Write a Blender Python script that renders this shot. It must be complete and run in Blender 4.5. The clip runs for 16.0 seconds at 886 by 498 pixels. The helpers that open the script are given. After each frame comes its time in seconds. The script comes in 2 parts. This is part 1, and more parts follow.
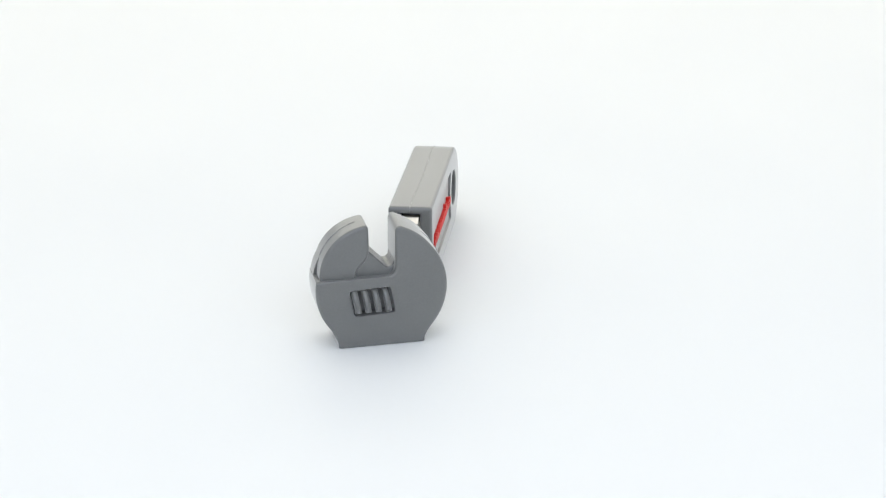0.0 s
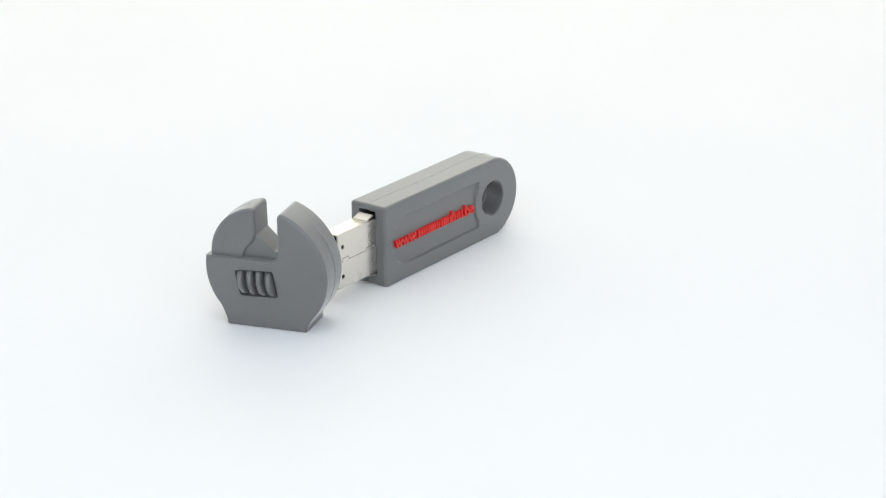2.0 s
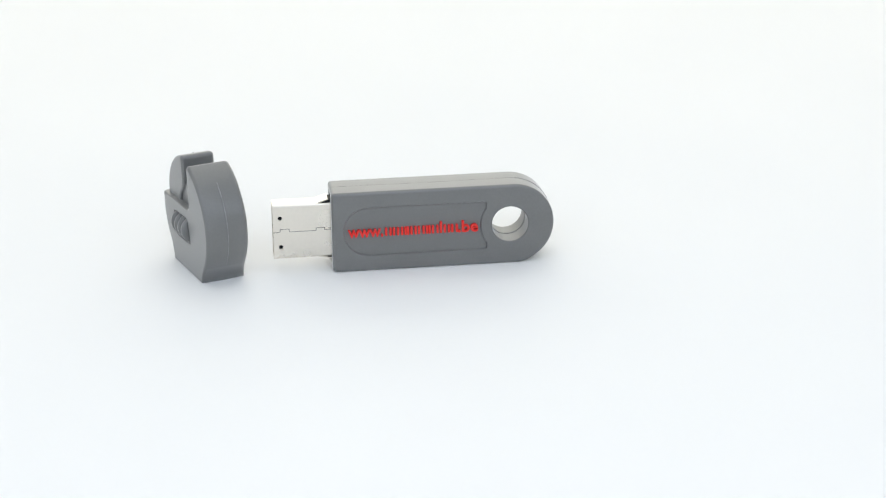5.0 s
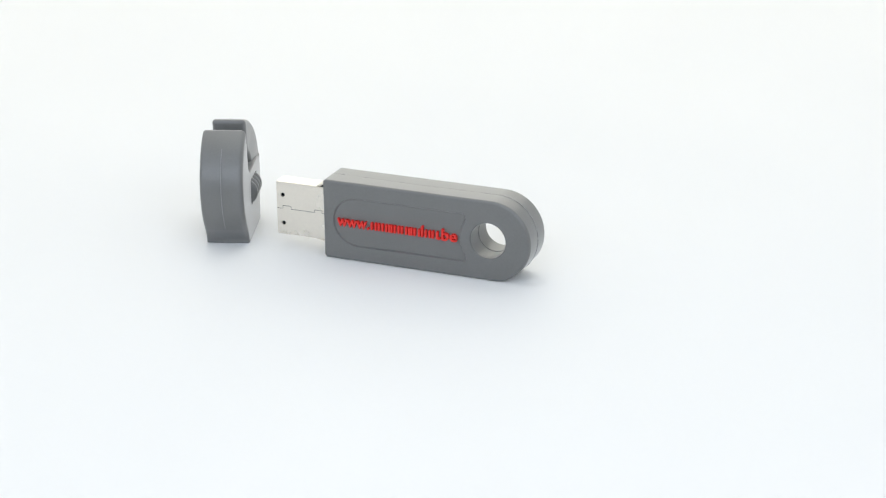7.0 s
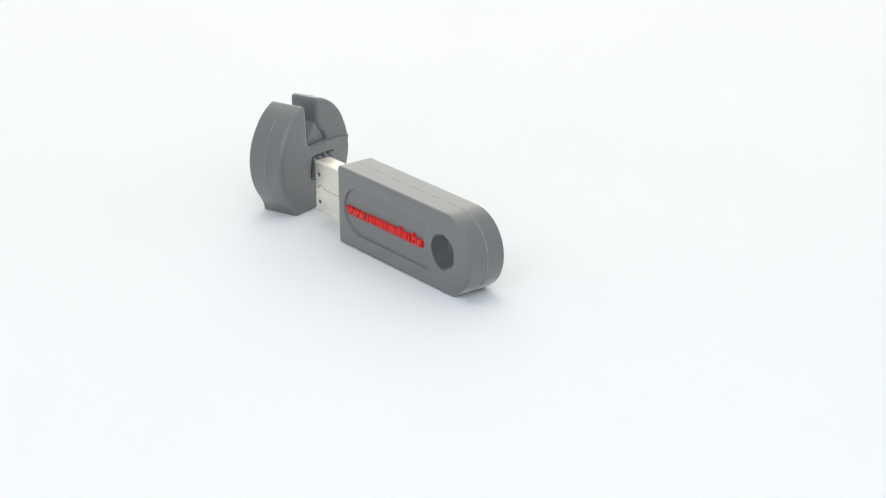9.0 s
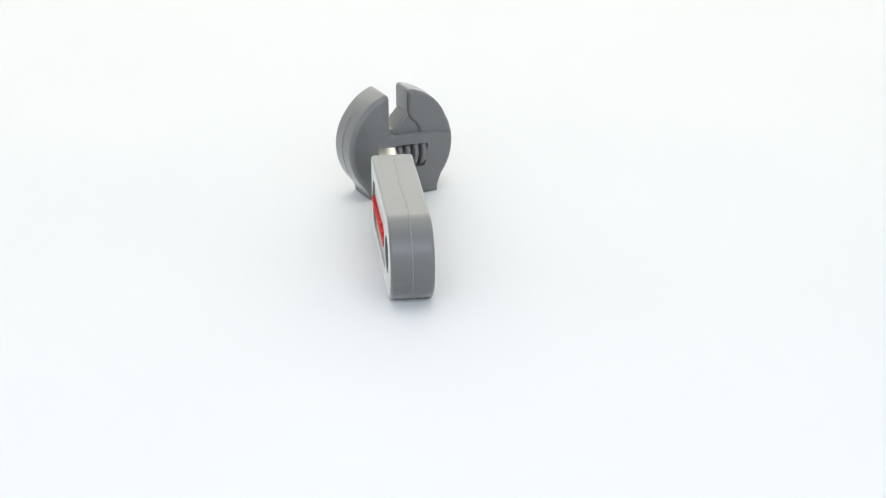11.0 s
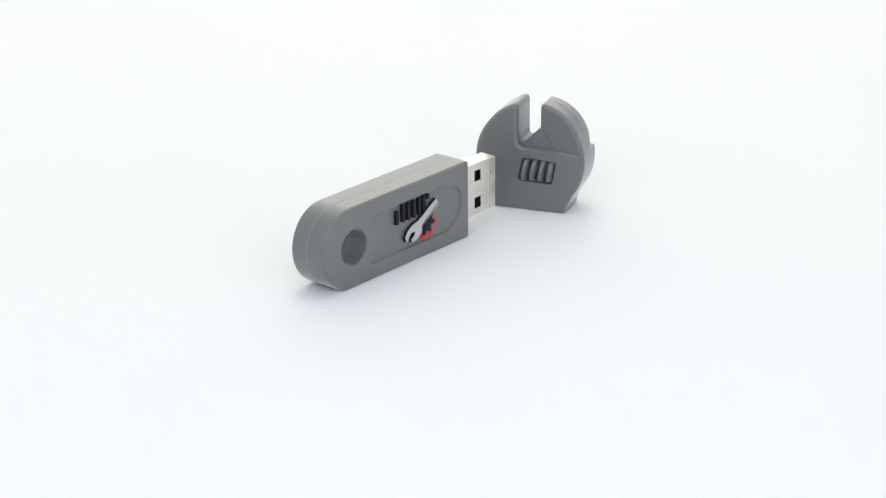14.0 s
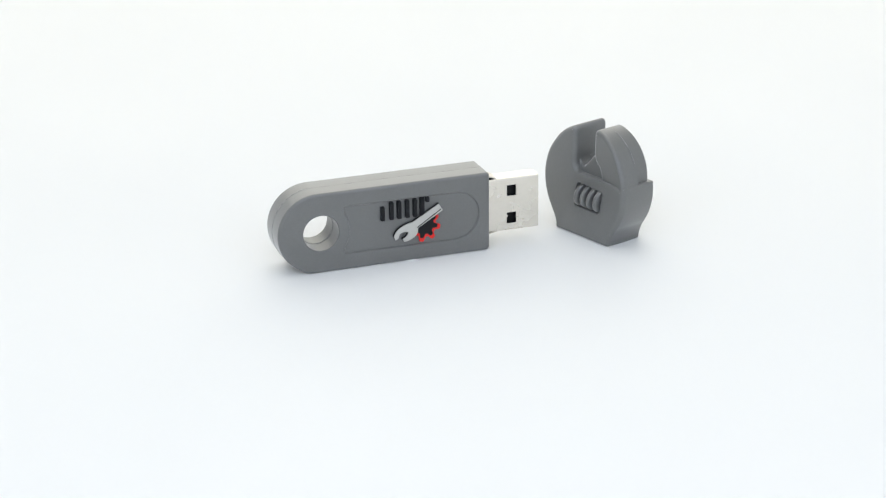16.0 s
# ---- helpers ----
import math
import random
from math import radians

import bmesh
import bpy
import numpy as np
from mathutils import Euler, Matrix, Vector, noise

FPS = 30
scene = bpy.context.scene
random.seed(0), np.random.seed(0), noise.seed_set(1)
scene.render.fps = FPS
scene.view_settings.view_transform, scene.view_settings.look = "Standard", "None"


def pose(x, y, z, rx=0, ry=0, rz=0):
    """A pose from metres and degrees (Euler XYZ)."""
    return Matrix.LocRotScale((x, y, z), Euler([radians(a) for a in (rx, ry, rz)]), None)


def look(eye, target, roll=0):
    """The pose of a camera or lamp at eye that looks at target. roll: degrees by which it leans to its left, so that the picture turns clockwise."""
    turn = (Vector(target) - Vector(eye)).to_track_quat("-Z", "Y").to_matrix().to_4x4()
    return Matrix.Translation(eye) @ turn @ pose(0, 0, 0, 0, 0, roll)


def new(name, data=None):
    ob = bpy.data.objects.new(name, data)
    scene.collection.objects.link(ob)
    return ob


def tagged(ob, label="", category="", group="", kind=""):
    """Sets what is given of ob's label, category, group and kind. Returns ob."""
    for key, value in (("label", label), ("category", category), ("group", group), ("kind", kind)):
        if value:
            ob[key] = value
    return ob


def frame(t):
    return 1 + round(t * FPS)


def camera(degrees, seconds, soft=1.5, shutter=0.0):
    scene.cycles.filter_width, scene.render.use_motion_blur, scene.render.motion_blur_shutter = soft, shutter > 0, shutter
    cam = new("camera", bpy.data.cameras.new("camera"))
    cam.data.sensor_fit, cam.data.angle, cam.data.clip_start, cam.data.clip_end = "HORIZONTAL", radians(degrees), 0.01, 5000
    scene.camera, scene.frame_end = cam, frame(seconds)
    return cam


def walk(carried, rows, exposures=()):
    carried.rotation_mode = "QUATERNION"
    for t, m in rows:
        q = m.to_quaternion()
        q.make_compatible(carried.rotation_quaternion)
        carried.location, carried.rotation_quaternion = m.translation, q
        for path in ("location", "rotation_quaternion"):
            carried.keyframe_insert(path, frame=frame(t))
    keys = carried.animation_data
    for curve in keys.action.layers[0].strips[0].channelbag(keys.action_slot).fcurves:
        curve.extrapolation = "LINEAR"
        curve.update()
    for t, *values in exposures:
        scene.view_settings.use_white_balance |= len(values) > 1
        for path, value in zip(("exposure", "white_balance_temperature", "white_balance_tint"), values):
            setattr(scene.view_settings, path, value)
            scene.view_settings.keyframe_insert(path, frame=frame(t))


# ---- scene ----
from mathutils.geometry import delaunay_2d_cdt

# ---- camera: on a tripod, still ----
cam = camera(23.03, 16.0, soft=1.25)
EYE = pose(0, -0.43480, 0.16991, 68.841, 0, -0.907) @ pose(0, 0, 0, 0, 0, -0.587)
walk(cam, [(0.0, EYE), (16.0, EYE)])

# ---- light: softboxes overhead, behind (warm) and in front (cool), as in a product studio ----
world = bpy.data.worlds.new("studio")
scene.world = world
world.use_nodes = True
world.node_tree.nodes["Background"].inputs[0].default_value = (0.8, 0.9, 1.0, 1)
world.node_tree.nodes["Background"].inputs[1].default_value = 0.12


def softbox(name, m, width, depth, watts, colour):
    data = bpy.data.lights.new(name, "AREA")
    data.shape, data.size, data.size_y = "RECTANGLE", width, depth
    data.energy, data.color = watts, colour
    ob = new(name, data)
    ob.matrix_basis = m
    return ob


softbox("softbox_top", look((0, 0.22, 0.92), (0, 0.08, 0)), 0.9, 0.9, 3.5, (0.98, 0.985, 0.955))
softbox("softbox_back", look((0, 0.72, 0.38), (0, 0.0, 0.03)), 1.1, 0.42, 3.1, (1.03, 0.99, 0.85))
softbox("softbox_front", look((0, -0.50, 0.40), (0, 0.0, 0.0)), 1.0, 0.36, 2.5, (0.815, 0.927, 1.10))
scene.view_settings.exposure = -0.30


# ---- materials ----
def mat(name, colour, rough=0.5, metal=0.0, bump=0.0, scale=3000.0, vary=0.08, patch=120.0, spec=0.5, rough_vary=0.1, sheen=0.0, coat=0.0):
    """A surface with fine grain and broad unevenness, in world-sized texture."""
    m = bpy.data.materials.new(name)
    m.use_nodes = True
    nt = m.node_tree
    b = nt.nodes["Principled BSDF"]
    co = nt.nodes.new("ShaderNodeTexCoord")
    n1, n2 = nt.nodes.new("ShaderNodeTexNoise"), nt.nodes.new("ShaderNodeTexNoise")
    n1.inputs["Scale"].default_value, n1.inputs["Detail"].default_value = scale, 4
    n2.inputs["Scale"].default_value, n2.inputs["Detail"].default_value = patch, 3
    nt.links.new(co.outputs["Object"], n1.inputs["Vector"])
    nt.links.new(co.outputs["Object"], n2.inputs["Vector"])
    add = nt.nodes.new("ShaderNodeMath")
    add.operation = "ADD"
    nt.links.new(n1.outputs["Fac"], add.inputs[0])
    nt.links.new(n2.outputs["Fac"], add.inputs[1])
    r = nt.nodes.new("ShaderNodeMapRange")
    r.inputs["From Min"].default_value, r.inputs["From Max"].default_value = 0.6, 1.4
    r.inputs["To Min"].default_value, r.inputs["To Max"].default_value = 1 - vary, 1 + vary
    nt.links.new(add.outputs[0], r.inputs["Value"])
    mul = nt.nodes.new("ShaderNodeVectorMath")
    mul.operation = "SCALE"
    mul.inputs[0].default_value = colour
    nt.links.new(r.outputs[0], mul.inputs["Scale"])
    nt.links.new(mul.outputs[0], b.inputs["Base Color"])
    rr = nt.nodes.new("ShaderNodeMapRange")
    rr.inputs["From Min"].default_value, rr.inputs["From Max"].default_value = 0.3, 0.7
    rr.inputs["To Min"].default_value, rr.inputs["To Max"].default_value = rough - rough_vary, rough + rough_vary
    nt.links.new(n2.outputs["Fac"], rr.inputs["Value"])
    nt.links.new(rr.outputs[0], b.inputs["Roughness"])
    b.inputs["Metallic"].default_value = metal
    b.inputs["Specular IOR Level"].default_value = spec
    b.inputs["Sheen Weight"].default_value, b.inputs["Sheen Roughness"].default_value = sheen, 0.3
    b.inputs["Coat Weight"].default_value, b.inputs["Coat Roughness"].default_value = coat, 0.4
    if bump:
        bp = nt.nodes.new("ShaderNodeBump")
        bp.inputs["Strength"].default_value, bp.inputs["Distance"].default_value = bump, 0.00005
        nt.links.new(n1.outputs["Fac"], bp.inputs["Height"])
        nt.links.new(bp.outputs[0], b.inputs["Normal"])
    return m


RUBBER = mat("grey_rubber", (0.1275, 0.1295, 0.129), 0.45, bump=0.3, scale=2500, vary=0.09, rough_vary=0.02, spec=0.85, sheen=0.95, coat=0.6)
FLASH = mat("pale_rubber", (0.32, 0.32, 0.32), 0.6, vary=0.5, patch=900, scale=4000)
RED = mat("red_rubber", (0.78, 0.022, 0.016), 0.45, bump=0.15, scale=2500, vary=0.05)
BLACK = mat("black_rubber", (0.008, 0.009, 0.011), 0.55, bump=0.15, vary=0.15, spec=0.25)
SILVER = mat("silver_rubber", (0.52, 0.515, 0.485), 0.42, bump=0.15, vary=0.05)
STEEL = mat("nickel_plated_steel", (0.78, 0.74, 0.67), 0.30, metal=1.0, bump=0.04, scale=1500, vary=0.03, rough_vary=0.05)
DARK = mat("black_plastic_and_shade", (0.012, 0.012, 0.013), 0.5, vary=0.1, spec=0.2)
GOLD = mat("contact_steel", (0.75, 0.72, 0.66), 0.25, metal=1.0, vary=0.03, rough_vary=0.05)
GEL = mat("clear_adhesive", (0.86, 0.87, 0.87), 0.2, vary=0.03)
SHEET = mat("white_sheet", (0.865, 0.872, 0.878), 0.6, scale=900, vary=0.005, patch=14, spec=0.3)
PAINT = mat("white_tent_cloth", (0.83, 0.835, 0.84), 0.8, vary=0.06, scale=60, patch=3)


# ---- shape helpers (millimetres in, metres out) ----
def part(name, bm, material, parent=None, label="", at=None, smooth=38.0):
    """Links a bmesh as one mesh object under a thing or part."""
    bmesh.ops.remove_doubles(bm, verts=bm.verts, dist=1e-4)
    bmesh.ops.recalc_face_normals(bm, faces=bm.faces)
    bmesh.ops.scale(bm, vec=(0.001,) * 3, verts=bm.verts)
    me = bpy.data.meshes.new(name)
    for f in bm.faces:
        f.smooth = True
    bm.to_mesh(me)
    bm.free()
    me.set_sharp_from_angle(angle=radians(smooth))
    me.materials.append(material)
    ob = new(name, me)
    ob.parent = parent
    if at is not None:
        ob.matrix_basis = at
    if label:
        tagged(ob, label)
    return ob


def soften(ob):
    """Keeps large flat faces flat beside their rounded edges."""
    w = ob.modifiers.new("weighted_normal", "WEIGHTED_NORMAL")
    w.keep_sharp, w.weight = True, 80
    return ob


def contact_gap(ob, rise, half):
    """A hollow added under the foot to shape a dark contact line: the foot stands on its middle line and its long edges
    clear the sheet by rise.
    """
    for v in ob.data.vertices:
        if v.co.z < 0.0006:
            v.co.z = max(v.co.z, 0.001 * rise * min(1.0, abs(v.co.y) * 1000 / half))
    return ob


def cut(ob, cutters):
    """Takes the solids of the bmeshes (millimetres) out of ob's mesh."""
    for bm in cutters:
        bmesh.ops.recalc_face_normals(bm, faces=bm.faces)
        bmesh.ops.scale(bm, vec=(0.001,) * 3, verts=bm.verts)
        me = bpy.data.meshes.new("cutter")
        bm.to_mesh(me)
        bm.free()
        tool = new("cutter", me)
        mod = ob.modifiers.new("cut", "BOOLEAN")
        mod.operation, mod.solver, mod.object = "DIFFERENCE", "EXACT", tool
        deps = bpy.context.evaluated_depsgraph_get()
        deps.update()
        made = bpy.data.meshes.new_from_object(ob.evaluated_get(deps))
        ob.modifiers.clear()
        old = ob.data
        ob.data = made
        bpy.data.meshes.remove(old)
        bpy.data.objects.remove(tool)
        bpy.data.meshes.remove(me)
    return ob


def arc(cx, cy, r, a0, a1, n, r1=None):
    """Points on an arc, degrees; the radius may glide from r to r1."""
    r1 = r if r1 is None else r1
    out = []
    for i in range(n + 1):
        k = i / n
        a, q = radians(a0 + (a1 - a0) * k), r + (r1 - r) * k
        out.append((cx + q * math.cos(a), cy + q * math.sin(a)))
    return out


def bez(p0, p1, p2, n):
    return [tuple((1 - k) ** 2 * a + 2 * k * (1 - k) * b + k * k * c for a, b, c in zip(p0, p1, p2)) for k in [i / n for i in range(n + 1)]]


def tidy(loop):
    out = []
    for p in loop:
        if not out or math.dist(p, out[-1]) > 0.02:
            out.append(p)
    if math.dist(out[0], out[-1]) < 0.02:
        out.pop()
    return out


def area(loop):
    return sum(a[0] * b[1] - b[0] * a[1] for a, b in zip(loop, loop[1:] + loop[:1])) / 2


def inset(loop, d):
    """The loop moved d towards its inside."""
    s = 1 if area(loop) > 0 else -1
    out = []
    for a, b, c in zip(loop[-1:] + loop[:-1], loop, loop[1:] + loop[:1]):
        u, v = (Vector(b) - Vector(a)).normalized(), (Vector(c) - Vector(b)).normalized()
        n1, n2 = Vector((-u.y, u.x)) * s, Vector((-v.y, v.x)) * s
        m = (n1 + n2).normalized()
        out.append(tuple(Vector(b) + m * d / max(0.45, m.dot(n1))))
    return out


def dense(loop, step):
    """The closed loop with points at most step apart."""
    out = []
    for a, b in zip(loop, loop[1:] + loop[:1]):
        n = max(1, math.ceil(math.dist(a, b) / step))
        out += [(a[0] + (b[0] - a[0]) * i / n, a[1] + (b[1] - a[1]) * i / n) for i in range(n)]
    return out


def soft_corners(pts, r):
    """The polygon with each corner rounded off over a length r."""
    out = []
    for a, b, c in zip(pts[-1:] + pts[:-1], pts, pts[1:] + pts[:1]):
        a, b, c = Vector(a), Vector(b), Vector(c)
        out += bez(tuple(b + (a - b).normalized() * r), tuple(b), tuple(b + (c - b).normalized() * r), 4)
    return out


def ring(bm, loop, y):
    return [bm.verts.new((p[0], y, p[1])) for p in loop]


def bridge(bm, a, b):
    for i in range(len(a)):
        j = (i + 1) % len(a)
        bm.faces.new((a[i], a[j], b[j], b[i]))


def fill(bm, rings):
    """Closes the flat face between the first ring and the rings inside it (or the one ring alone)."""
    verts = [v for r in rings for v in r]
    edges, n = [], 0
    for r in rings:
        edges += [(n + k, n + (k + 1) % len(r)) for k in range(len(r))]
        n += len(r)
    made = delaunay_2d_cdt([Vector((v.co.x, v.co.z)) for v in verts], edges, [], 1, 1e-6)
    points, faces, source = made[0], made[2], made[3]
    mine = [verts[o[0]] if o else bm.verts.new((p.x, verts[0].co.y, p.y)) for p, o in zip(points, source)]
    sides = [(verts[a].co, verts[b].co) for a, b in edges]

    def within(x, z):
        return sum((a.z > z) != (b.z > z) and x < a.x + (b.x - a.x) * (z - a.z) / (b.z - a.z) for a, b in sides) % 2

    for f in faces:
        corner = [mine[k] for k in f]
        if len(set(corner)) == 3 and within(*(sum((points[k] for k in f), Vector((0, 0))) / 3)) and not bm.faces.get(corner):
            bm.faces.new(corner)


def rounded(d, steps=4):
    """Profile of an edge rounding: (inset, depth below the face)."""
    return [(d * (1 - math.cos(radians(90 * k / steps))), d * (1 - math.sin(radians(90 * k / steps)))) for k in range(steps + 1)]


def plate(outer, y0, y1, edge=0.7, seam=0.05, holes=(), pockets=(), lip=0.35, stand=None, bead=None, ragged=None, crisp=None):
    """A slab between y0 (its plain back) and y1 (its face): rounded rim at the face, through holes, and
    pockets (loop, depth, slope) sunk into the face. stand: how much of the rounding the bottom edge at z = 0 keeps;
    ragged: a function of x and z that gives the outer seam's width and its wander to the side;
    crisp: one that gives the share of the rim's rounding kept there."""
    bm = bmesh.new()
    way = 1 if y1 > y0 else -1
    rims, backs = [], []
    bead = seam if bead is None else bead

    def shrunk(loop, d):
        return [(q[0], q[1] * stand) if stand is not None and abs(p[1]) < 0.01 else q for p, q in zip(loop, inset(loop, d))]

    for loop, sign, e, gap in [(tidy(outer), 1, edge, seam)] + [(tidy(h), -1, lip, bead) for h in holes]:
        back, last = ring(bm, shrunk(loop, sign * gap), y0), ring(bm, loop, y0 + way * abs(gap))
        if ragged and sign > 0:
            for p, q, u, v in zip(loop, inset(loop, 1.0), back, last):
                g, off = ragged(*p)
                u.co = (p[0] + (q[0] - p[0]) * g, y0 + off, p[1] + (q[1] - p[1]) * g)
                v.co = (p[0], y0 + off + way * max(0.02, 0.7 * g), p[1])
        bridge(bm, back, last)
        backs.append(back)
        for d, h in rounded(e):
            nxt = ring(bm, shrunk(loop, sign * d) if d else loop, y1 - way * h)
            if crisp and sign > 0:
                for p, v in zip(loop, nxt):
                    k = crisp(*p)
                    v.co = (p[0] + (v.co.x - p[0]) * k, y1 - way * h * k, p[1] + (v.co.z - p[1]) * k)
            bridge(bm, last, nxt)
            last = nxt
        rims.append(last)
    for loop, depth, slope in pockets:
        loop = tidy(loop)
        last = ring(bm, loop, y1)
        rims.append(last)
        for d, h in ((0.25 * slope, 0.06 * depth), (0.55 * slope, 0.3 * depth), (0.8 * slope, 0.75 * depth), (slope, 0.94 * depth), (1.25 * slope, depth)):
            nxt = ring(bm, inset(loop, d), y1 - way * h)
            bridge(bm, last, nxt)
            last = nxt
        fill(bm, [last])
    fill(bm, rims)
    fill(bm, backs)
    return bm


def box(x0, x1, y0, y1, z0, z1, bevel=0.0, seg=2, along=False):
    bm = bmesh.new()
    bmesh.ops.create_cube(bm, size=1, matrix=Matrix.LocRotScale(((x0 + x1) / 2, (y0 + y1) / 2, (z0 + z1) / 2), None, (x1 - x0, y1 - y0, z1 - z0)))
    if bevel:
        bmesh.ops.bevel(bm, geom=[e for e in bm.edges if not along or abs((e.verts[0].co - e.verts[1].co).x) > 1e-6], offset=bevel, segments=seg, profile=0.5, affect="EDGES")
    return bm


def rod(x, z, r, y0, y1, n=20):
    bm = bmesh.new()
    a, b = ring(bm, arc(x, z, r, 0, 360 - 360 / n, n - 1), y0), ring(bm, arc(x, z, r, 0, 360 - 360 / n, n - 1), y1)
    bridge(bm, a, b)
    bm.faces.new(a)
    bm.faces.new(b)
    return bm


# ---- the place: one white sheet that sweeps up behind, inside a white light tent ----
def sweep():
    bm = bmesh.new()
    prof = [(-800, 0), (-400, 0), (-200, 0), (200, 0), (600, 0)] + [(600 + 500 * math.sin(radians(a)), 500 - 500 * math.cos(radians(a))) for a in range(6, 91, 6)] + [(1100, 1150)]
    rows = [[bm.verts.new((x, y, z)) for x in (-650, -250, 0, 250, 650)] for y, z in prof]
    for a, b in zip(rows, rows[1:]):
        for i in range(4):
            bm.faces.new((a[i], a[i + 1], b[i + 1], b[i]))
    ob = part("floor", bm, SHEET)
    tagged(ob, "seamless matt white photo sheet curving up behind", "floor", kind="structure")


def walls():
    cloth = "plain white light tent cloth"
    for name, dims in (("wall_south", (-650, 650, -840, -800, 0, 1150)), ("wall_west", (-690, -650, -840, 1140, 0, 1150)),
                       ("wall_east", (650, 690, -840, 1140, 0, 1150)), ("ceiling", (-690, 690, -840, 1140, 1150, 1190))):
        tagged(part(name, box(*dims), PAINT), cloth, name.split("_")[0], kind="structure")


sweep()
walls()

# ---- the memory stick, standing on its long narrow side ----
HIGH, HALF = 17.54, 4.53
HOLE = (37.75, 8.77)
PLUG_Z = 8.87


def stick_outline():
    end = arc(38.4, 8.77, 8.77, -56, 90, 30)
    return arc(0.7, 0.7, 0.7, 180, 270, 5) + bez((40.0, 0.0), (41.7, 0.08), end[0], 6) + end + arc(0.7, HIGH - 0.7, 0.7, 90, 180, 5)


def panel_outline():
    """Sunk panel: round towards the plug, hollowed towards the hole."""
    hollow = arc(38.0, 8.75, 6.35, 217, 143, 14)
    return [(7.2, 3.3), (20.0, 3.3)] + arc(32.2, 4.05, 0.75, -90, 40, 5) + hollow + arc(32.2, 13.45, 0.75, -40, 90, 5) + [(20.0, 14.2)] + arc(7.7, 8.75, 5.45, 90, 270, 24)


def raised(name, loops, y, height, material, parent, label=""):
    """A rubber relief: flat shapes standing height out of the face at y (towards the sign of y)."""
    way = 1 if y > 0 else -1
    bm = bmesh.new()
    for loop in loops:
        outer, *holes = loop
        one = plate(outer, y - way * 0.3, y + way * height, 0.09, 0.0, holes, (), 0.06)
        me = bpy.data.meshes.new("piece")
        one.to_mesh(me)
        one.free()
        bm.from_mesh(me)
        bpy.data.meshes.remove(me)
    return part(name, bm, material, parent, label, smooth=30)


def flash(low, high, wide, parent):
    """A thin pale mould line left along the middle of a rim, from the foot line low to the crest high."""
    bm = bmesh.new()
    rows = [[bm.verts.new((x, dy, z)) for dy, (x, z) in ((-wide, a), (-0.5 * wide, b), (0.6 * wide, b), (wide, a))] for a, b in zip(low, high)]
    for a, b in zip(rows, rows[1:]):
        for i in range(3):
            bm.faces.new((a[i], a[i + 1], b[i + 1], b[i]))
    part("mould_flash", bm, FLASH, parent, "thin pale mould line")


def letters(word, x0, x1, z0, xheight, y, height, material, parent, name):
    """Raised lettering from the built-in font, x0 to x1 along the face that looks to -y."""
    cu = bpy.data.curves.new(name, "FONT")
    cu.body, cu.extrude, cu.offset, cu.resolution_u = word, 0.5, 0.018, 3
    tmp = new("lettering", cu)
    deps = bpy.context.evaluated_depsgraph_get()
    me = bpy.data.meshes.new_from_object(tmp.evaluated_get(deps))
    bm = bmesh.new()
    bm.from_mesh(me)
    bpy.data.objects.remove(tmp)
    bpy.data.meshes.remove(me)
    xs, ys = [v.co.x for v in bm.verts], [v.co.y for v in bm.verts]
    kx = (x1 - x0) / (max(xs) - min(xs))
    kz = xheight / 0.5
    left = min(xs)
    for v in bm.verts:
        v.co = Vector((x0 + (v.co.x - left) * kx, y + 0.3 - (0.5 + v.co.z) * (height + 0.3), z0 + v.co.y * kz))
    return part(name, bm, material, parent, smooth=30)


def bar(x0, x1, z0, z1, r=0.15):
    return arc(x0 + r, z0 + r, r, 180, 270, 2) + arc(x1 - r, z0 + r, r, 270, 360, 2) + arc(x1 - r, z1 - r, r, 0, 90, 2) + arc(x0 + r, z1 - r, r, 90, 180, 2)


def clip(loop, p, n):
    """The part of the loop on the side of the line through p to which n points."""
    out = []
    for a, b in zip(loop, loop[1:] + loop[:1]):
        da, db = (a[0] - p[0]) * n[0] + (a[1] - p[1]) * n[1], (b[0] - p[0]) * n[0] + (b[1] - p[1]) * n[1]
        if da >= 0:
            out.append(a)
        if da * db < 0:
            k = da / (da - db)
            out.append((a[0] + (b[0] - a[0]) * k, a[1] + (b[1] - a[1]) * k))
    return out


def gear(cx, cz, r, tooth, count):
    out = []
    for i in range(count * 10):
        a = 360 * i / (count * 10)
        q = r + tooth * max(-1, min(1, 1.9 * math.sin(radians(a * count))))
        out.append((cx + q * math.cos(radians(a)), cz + q * math.sin(radians(a))))
    return out


EMBLEM = (18.6, 7.08, 149.5)


def laid(pts):
    """Points along and across the emblem's spanner, laid on the panel."""
    cx, cz, turn = EMBLEM
    c, s = math.cos(radians(turn)), math.sin(radians(turn))
    return [(cx + c * u + s * v, cz + s * u - c * v) for u, v in pts]


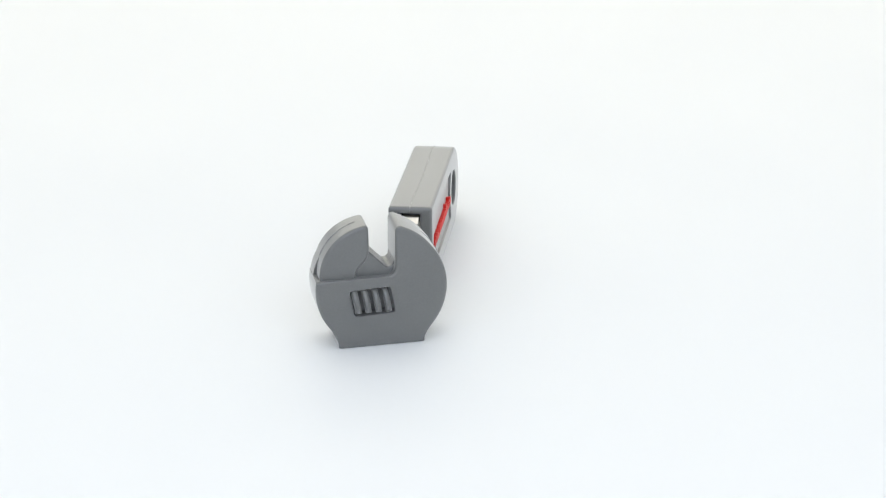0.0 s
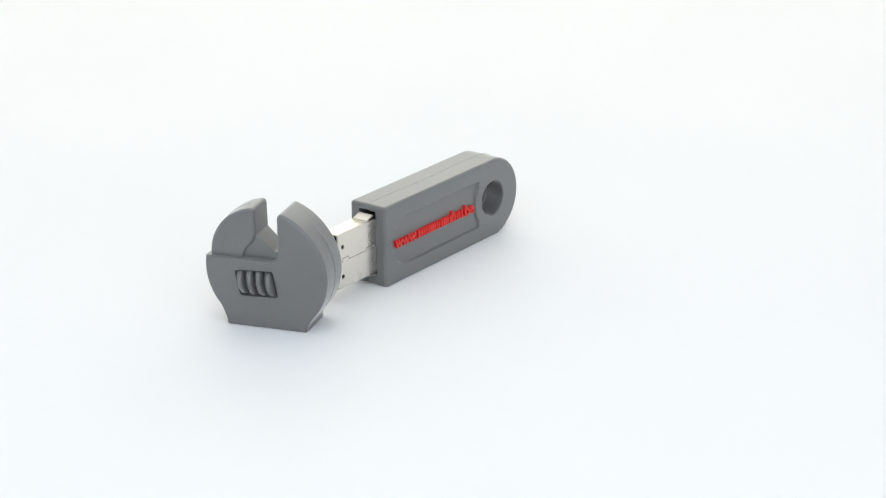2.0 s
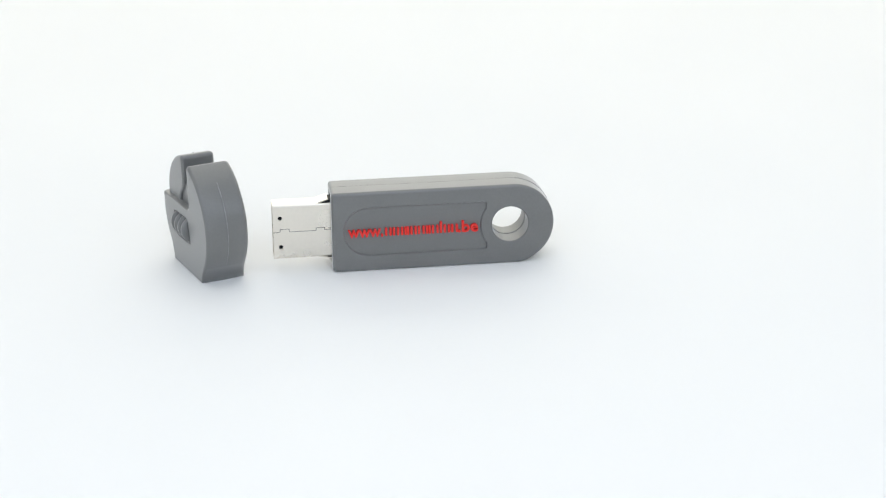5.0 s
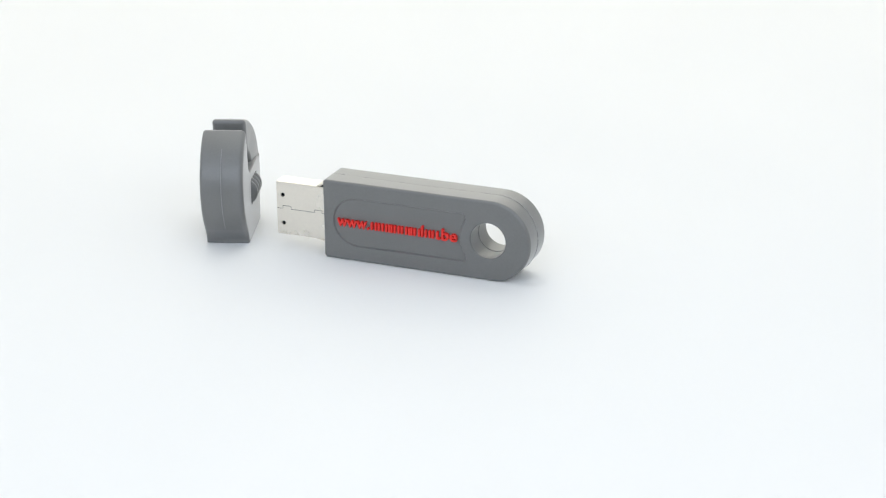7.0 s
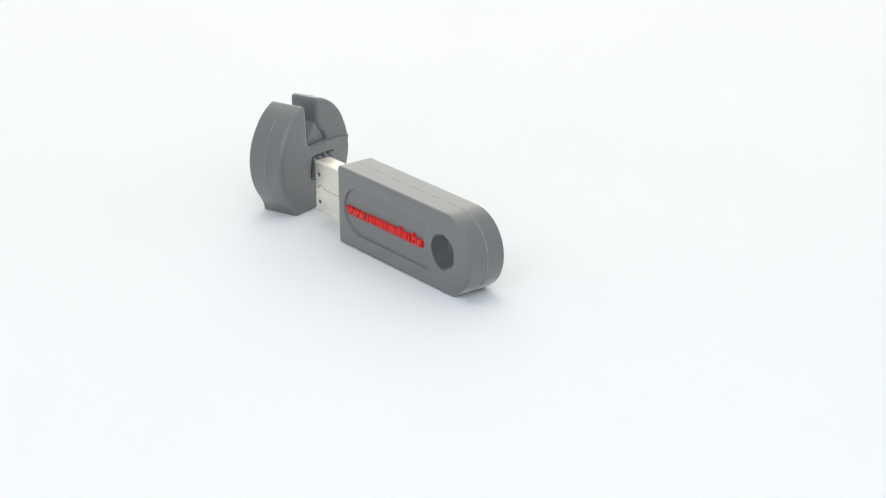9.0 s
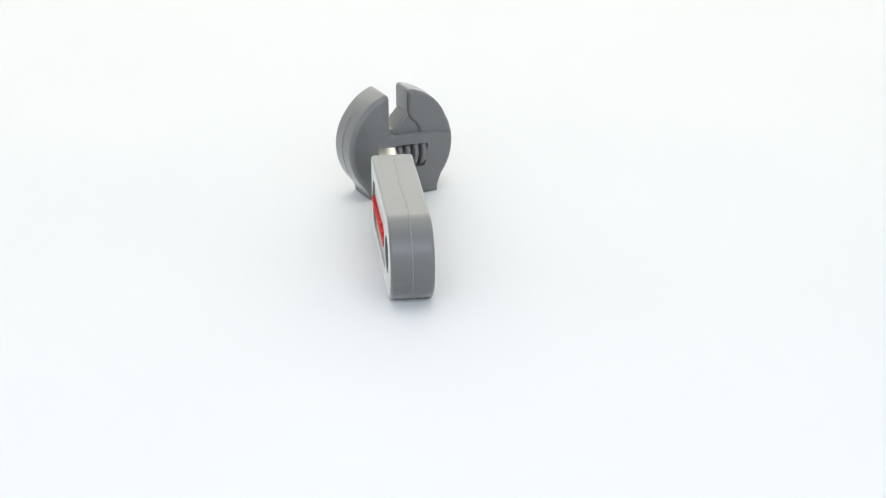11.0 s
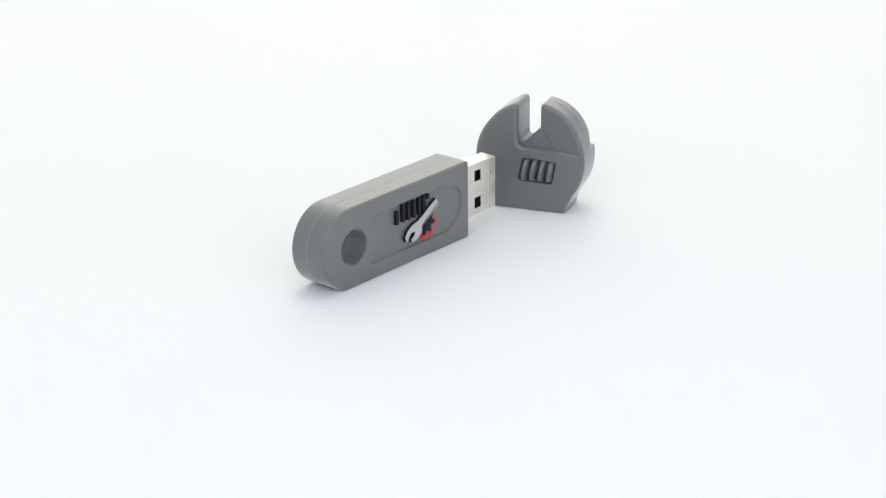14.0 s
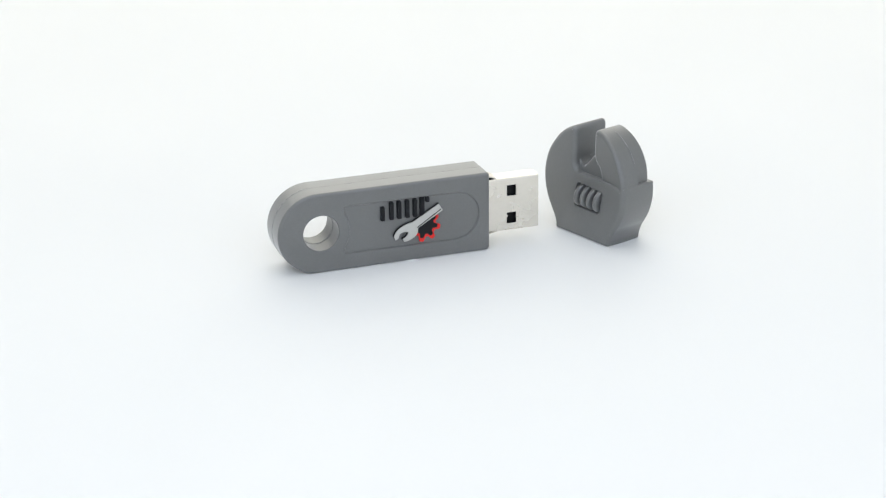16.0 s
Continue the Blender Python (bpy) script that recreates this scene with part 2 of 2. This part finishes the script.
def spanner():
    """Open-ended spanner: square-cut handle, a long upper prong and a hooked lower one."""
    lower = [(8.5, 0.85), (8.5, -0.86), (1.95, -0.9)] + bez((1.95, -0.9), (1.3, -2.1), (0.3, -2.12), 4) + bez((0.3, -2.12), (-1.2, -2.25), (-2.2, -1.6), 4)
    gap = bez((-2.1, -0.9), (-0.9, -1.1), (-0.35, -0.5), 4) + bez((-0.45, -0.05), (-1.2, 0.45), (-2.0, 0.5), 4)
    upper = [(-2.8, -0.2), (-3.5, -0.2)] + bez((-3.45, 0.6), (-2.7, 1.5), (-1.0, 1.55), 5) + bez((-1.0, 1.55), (0.6, 1.45), (1.6, 0.95), 4)
    return laid(lower + gap + upper)


def memory_stick():
    base = new("memory_stick")
    tagged(base, "grey rubber memory stick shaped like a spanner handle, bare plug", "memory stick")
    hole = arc(*HOLE, 3.88, 0, 351, 39)
    deep = 0.5

    def ragged(x, z):
        """The parting line: shut in places, torn open in others, wandering a little."""
        k = math.sin(x * 0.9) + math.sin(x * 2.3 + 1.2) + 0.7 * math.sin(x * 5.1 + z)
        return 0.02 + 0.045 * max(0.0, k + 0.4), 0.13 * math.sin(x * 0.21 + 0.6) + 0.05 * math.sin(x * 1.7 + z)

    for side, name in ((-1, "body_half"), (1, "body_half")):
        ob = part(name, plate(dense(stick_outline(), 0.5), 0, side * HALF, 0.65, 0.035, [hole], [(panel_outline(), deep, 0.27)], 0.3, 0.35, -0.07, ragged), RUBBER, base)
        cut(ob, [box(-1, 3.0, -2.15, 2.15, PLUG_Z - 6.5, PLUG_Z + 7.5)])
        soften(contact_gap(ob, 0.18, HALF))
    flash(arc(38.4, 8.77, 8.7, -48, 84, 40), arc(38.4, 8.77, 8.86, -48, 84, 40), 0.11, base)
    flash(arc(*HOLE, 3.9, 0, 360, 48), arc(*HOLE, 3.76, 0, 360, 48), 0.07, base)
    # plug: folded sheet-metal shell, black tongue, flared throat at the body
    shell = part("plug_shell", box(-12.18, 2.9, -2.12, 2.12, PLUG_Z - 6, PLUG_Z + 6, 0.45, 3, True), STEEL, base, "bare nickel-plated metal plug shell")
    tools = [box(-13, 2.4, -1.84, 1.84, PLUG_Z - 5.72, PLUG_Z + 5.72)]
    for dz in (-3.13, 3.13):
        tools.append(box(-6.98, -4.84, 1, 3, PLUG_Z + dz - 1.24, PLUG_Z + dz + 1.24))
        tools.append(rod(-10.68, PLUG_Z - 0.13 + dz * 1.02, 0.46, -3, -1))
    cut(shell, tools)
    shell.data.set_sharp_from_angle(angle=radians(38))
    soften(shell)
    part("plug_core", box(-11.75, 2.3, -1.78, 0.9, PLUG_Z - 5.66, PLUG_Z + 5.66, 0.1), DARK, base, "black plastic core inside the plug")
    part("contact_spring", box(-5.3, -4.5, 1.2, 1.75, PLUG_Z - 3.0, PLUG_Z - 2.6, 0.1), GOLD, base, "bright metal spring in the window")
    # folded joint along one side of the shell
    bm = bmesh.new()
    zs = ((-12.1, 8.8), (-10.74, 8.85), (-10.72, 9.5), (-8.85, 9.5), (-8.75, 8.85), (-3.17, 8.85), (-3.15, 9.45), (-1.4, 9.45), (-1.4, 8.9), (0.0, 8.9))
    for (xa, za), (xb, zb) in zip(zs, zs[1:]):
        w = 0.045
        d = Vector((xb - xa, zb - za)).normalized()
        n = Vector((-d.y, d.x)) * w
        pts = [Vector((xa, za)) - d * w + n, Vector((xb, zb)) + d * w + n, Vector((xb, zb)) + d * w - n, Vector((xa, za)) - d * w - n]
        lo, hi = [bm.verts.new((p.x, -2.05, p.y)) for p in pts], [bm.verts.new((p.x, -2.126, p.y)) for p in pts]
        bridge(bm, lo, hi)
        bm.faces.new(hi)
    part("plug_joint", bm, DARK, shell, "dark dovetailed joint line")
    part("joint_tab", box(-1.32, -0.1, -2.26, -2.0, 8.98, 9.4, 0.08), STEEL, shell, "small bright tab at the end of the joint")
    # flared throat: lower lip and the bent upper flap
    for name, way in (("throat_lip", -1), ("throat_flap", 1)):
        bm = bmesh.new()
        path = [(-3.0, 5.9), (-2.2, 6.02), (-1.4, 6.2), (-0.6, 6.42), (0.3, 6.47)] if way < 0 else [(-2.6, 5.95), (-2.3, 6.05), (-1.0, 6.5), (-0.55, 6.62)]
        a = [[bm.verts.new((x, y, PLUG_Z + way * (z + t))) for x, z in path] for y in ((-2.08, 2.08) if way < 0 else (-1.95, 1.6)) for t in (0.0, 0.28 if way > 0 else -0.25)]
        for i in range(len(path) - 1):
            for p, q in ((0, 1), (1, 3), (3, 2), (2, 0)):
                bm.faces.new((a[p][i], a[p][i + 1], a[q][i + 1], a[q][i]))
        for i in (0, len(path) - 1):
            bm.faces.new((a[0][i], a[1][i], a[3][i], a[2][i]))
        part(name, bm, STEEL, base, smooth=50)
    # solid dark filler that stands in for the shade under the flap
    bm = bmesh.new()
    gap = [(-2.0, 5.9), (0.5, 5.9), (0.5, 6.4), (-0.85, 6.4)]
    lo, hi = ring(bm, [(a, PLUG_Z + b) for a, b in gap], -1.82), ring(bm, [(a, PLUG_Z + b) for a, b in gap], 1.82)
    bridge(bm, lo, hi)
    bm.faces.new(lo)
    bm.faces.new(hi)
    part("throat_shade", bm, DARK, base, "dark filler for the shade under the bent flap")
    # red web address along one panel; the trade name in it as plain bars
    y = -(HALF - deep)
    letters("www.", 3.35, 10.75, 7.68, 1.72, y, 0.7, RED, base, "lettering")
    x = 11.1
    for w, h in ((1.45, 0), (2.25, 0), (1.05, 0), (1.4, 0), (1.5, 0), (1.05, 0), (1.5, 0), (0.62, 0.75), (1.4, 0), (1.5, 0)):
        n = 1 if w < 1 else 3 if w > 2 else 2
        for i in range(n):
            a = x + 0.04 + i * (w - 0.52) / max(1, n - 1)
            raised("bar_mark", [[bar(a, a + 0.48, 7.66, 9.4 + h, 0.16)]], y, 0.7, RED, base)
        x += w + 0.2
    letters(".be", 26.55, 30.9, 7.66, 1.72, y, 0.7, RED, base, "lettering")
    # emblem on the other panel: black shapes, a silver spanner over a red and black cogwheel
    y = HALF - deep
    for x0, x1, low, high in ((23.75, 24.6, 9.75, 12.9), (21.75, 22.65, 9.8, 13.75), (20.05, 20.95, 9.8, 13.75), (18.25, 19.15, 9.8, 13.8), (16.5, 17.4, 9.8, 13.8), (14.9, 15.85, 9.9, 13.9), (13.75, 14.55, 12.8, 13.9)):
        raised("emblem_bar", [[bar(x0, x1, low, high, 0.2)]], y, 0.75, BLACK, base, "plain black raised bar")
    cogs = ((14.9, 7.5, 3.15, 0.5, 8, 0.5, RED, "red raised cogwheel"), (15.0, 7.75, 2.6, 0.42, 8, 0.65, BLACK, "black raised cogwheel"))
    for cx, cz, r, tooth, count, high, material, label in cogs:
        raised("cogwheel", [[clip(gear(cx, cz, r, tooth, count), (15.04, 8.5), (-0.507, -0.862))]], y, high, material, base, label)
    raised("spanner_outline", [[inset(spanner(), -0.05)]], y, 0.68, BLACK, base, "thin black outline round the spanner")
    raised("spanner_emblem", [[spanner()]], y, 0.95, SILVER, base, "pale grey raised spanner")
    # thin black strip that stands just above the spanner's face
    dark_line = laid([(1.8, -0.5), (8.3, -0.26), (8.3, -0.48), (1.8, -0.74)])
    raised("spanner_dark_line", [[dark_line]], y, 1.01, BLACK, base, "fine dark line along the spanner")
    # dab of clear adhesive that holds it upright
    bm = bmesh.new()
    bmesh.ops.create_uvsphere(bm, u_segments=20, v_segments=10, radius=1, matrix=Matrix.LocRotScale((18.0, 3.9, 0.0), None, (1.6, 1.1, 0.25)))
    part("adhesive_dab", bm, GEL, base, "small dab of clear adhesive under the edge")
    return base


# ---- its cap: an adjustable spanner's head, standing on the open end ----
CAP, JAW = 4.70, 3.70
LEAN = 0.022


def flare(way):
    """From the round head down to the neck, on the side of way."""
    return bez((0.3 + way * 10.1, 3.8), (way * 8.75, 1.9), (way * 8.5, 0.9), 6) + [(way * 8.45, 0.0)]


def head_outline():
    left = flare(-1)[::-1] + arc(0.3, 12.0, 13.0, 217, 171, 14)[1:] + [(-12.55, 14.15), (-12.35, 14.28)]
    root = [(1.2, 14.3)] + bez((1.2, 14.3), (2.86, 14.45), (2.92, 16.6), 8)
    lobe = [(2.95, 23.3)] + bez((2.95, 23.3), (3.05, 24.45), (4.0, 24.45), 4) + arc(0.3, 12.0, 12.95, 72, 40, 10, 12.55)[1:] + arc(0.3, 12.0, 12.55, 36, -38, 24, 13.0)
    return (left + root + lobe + flare(1))[::-1]


def jaw_outline(side):
    """Set back at the shoulder on the outer half, flush on the inner."""
    r = 10.5
    out = arc(-1.3, 14.3, 10.4, 186, 160, 7, r) if side < 0 else arc(0.3, 12.0, 12.97, 194, 174, 6) + arc(-1.3, 14.3, 11.2, 182, 160, 6, r)
    out += arc(-1.3, 14.3, r, 157, 99, 18, 10.55)
    return (out + bez(out[-1], (-2.1, 24.85), (-2.02, 23.8), 4) + [(-1.98, 19.3)] + bez((-1.98, 19.3), (-2.3, 17.7), (-3.3, 16.9), 4) + bez((-3.3, 16.9), (-4.4, 16.2), (-4.7, 14.2), 4) + [(-4.7, 13.2)])[::-1]


def shoulder(x, z):
    """The step over the screw has a sharper edge than the rim round it."""
    near = min(1.0, max(0.0, (x + 11.8) / 4.0)) * min(1.0, max(0.0, (2.6 - x) / 1.4)) * (1.0 if 14.0 < z < 15.0 else 0.0)
    return 0.45 + 0.55 * min(1.0, max(0.0, (z - 1.0) / 3.0)) - 0.85 * near


def wedge_outline():
    return [(-5.2, 13.2), (3.3, 13.2), (3.3, 17.6)] + bez((2.95, 17.4), (2.7, 15.4), (1.3, 15.85), 6) + [(-2.0, 19.25), (-2.3, 19.2), (-5.0, 16.6)]


def cap():
    base = new("cap")
    tagged(base, "grey rubber cap shaped like an adjustable spanner head", "cap")
    pocket = soft_corners([(-5.4, 6.45), (2.85, 6.75), (1.8, 12.35), (-6.4, 11.95)], 0.8)
    for side in (-1, 1):
        soft, roll, sunk = (0.75, 0.65, 0.6) if side < 0 else (1.15, 0.9, 0.6)
        soften(contact_gap(part("head_half", plate(dense(head_outline(), 0.7), 0, side * CAP, soft, 0.0, (), [(pocket, 2.0, 0.35)], stand=0.2, crisp=shoulder), RUBBER, base), 0.15, CAP))
        jaw = soften(part("jaw_half", plate(jaw_outline(side), 0, side * JAW, roll, 0.0), RUBBER, base))
        if side > 0:
            # this face comes up towards the rim until it is level with the head
            for v in jaw.data.vertices:
                v.co.y *= 1 + 0.23 * min(1.0, max(0.0, (-v.co.x * 1000 - 3.5) / 7.0))
        soften(part("wedge_half", plate(wedge_outline(), 0, side * (JAW - sunk), 0.5, 0.05), RUBBER, base))
        # threads of the adjusting screw
        for i in range(4):
            bm = bmesh.new()
            u0 = -4.85 + i * 1.98
            prev = None
            for du, sink in ((-0.62, 1.6), (-0.56, 0.7), (-0.42, 0.22), (-0.2, 0.03), (0.2, 0.03), (0.42, 0.22), (0.56, 0.7), (0.62, 1.6)):
                row = []
                for k in range(13):
                    a = radians(-90 + 180 * k / 12)
                    z = 9.4 + 2.72 * math.sin(a)
                    out = -1.95 + (3.3 - sink) * max(0.0, math.cos(a)) ** 0.8
                    row.append(bm.verts.new((u0 + du - 0.18 * (z - 9.45), side * (CAP + out), z)))
                if prev:
                    for k in range(12):
                        bm.faces.new((prev[k], prev[k + 1], row[k + 1], row[k]))
                prev = row
            part("screw_thread", bm, RUBBER, base, smooth=60)
    flash(arc(0.3, 12.0, 12.5, 62, -36, 40, 12.95), arc(0.3, 12.0, 12.62, 62, -36, 40, 13.06), 0.07, base)
    flash(arc(-1.3, 14.3, 10.45, 106, 158, 24, 10.48), arc(-1.3, 14.3, 10.61, 106, 158, 24, 10.64), 0.07, base)
    # the foot was cut a little out of square: the whole head leans over it
    for ob in base.children:
        for v in ob.data.vertices:
            v.co.y -= LEAN * v.co.z
    return base


STICK, LID = memory_stick(), cap()


# ---- the unseen turntable carries both round the same upright axis ----
def turned(t):
    return pose(0, 0, 0, 0, 0, 81.958 - 15.045 * t - 0.010 * t * t)


def motions():
    times = [i * 0.25 for i in range(65)]
    walk(STICK, [(t, turned(t) @ pose(-0.017318, -0.002355, 0)) for t in times])
    walk(LID, [(t, turned(t) @ pose(-0.043098, 0.000742, 0, 0, 0, -71.019)) for t in times])


motions()
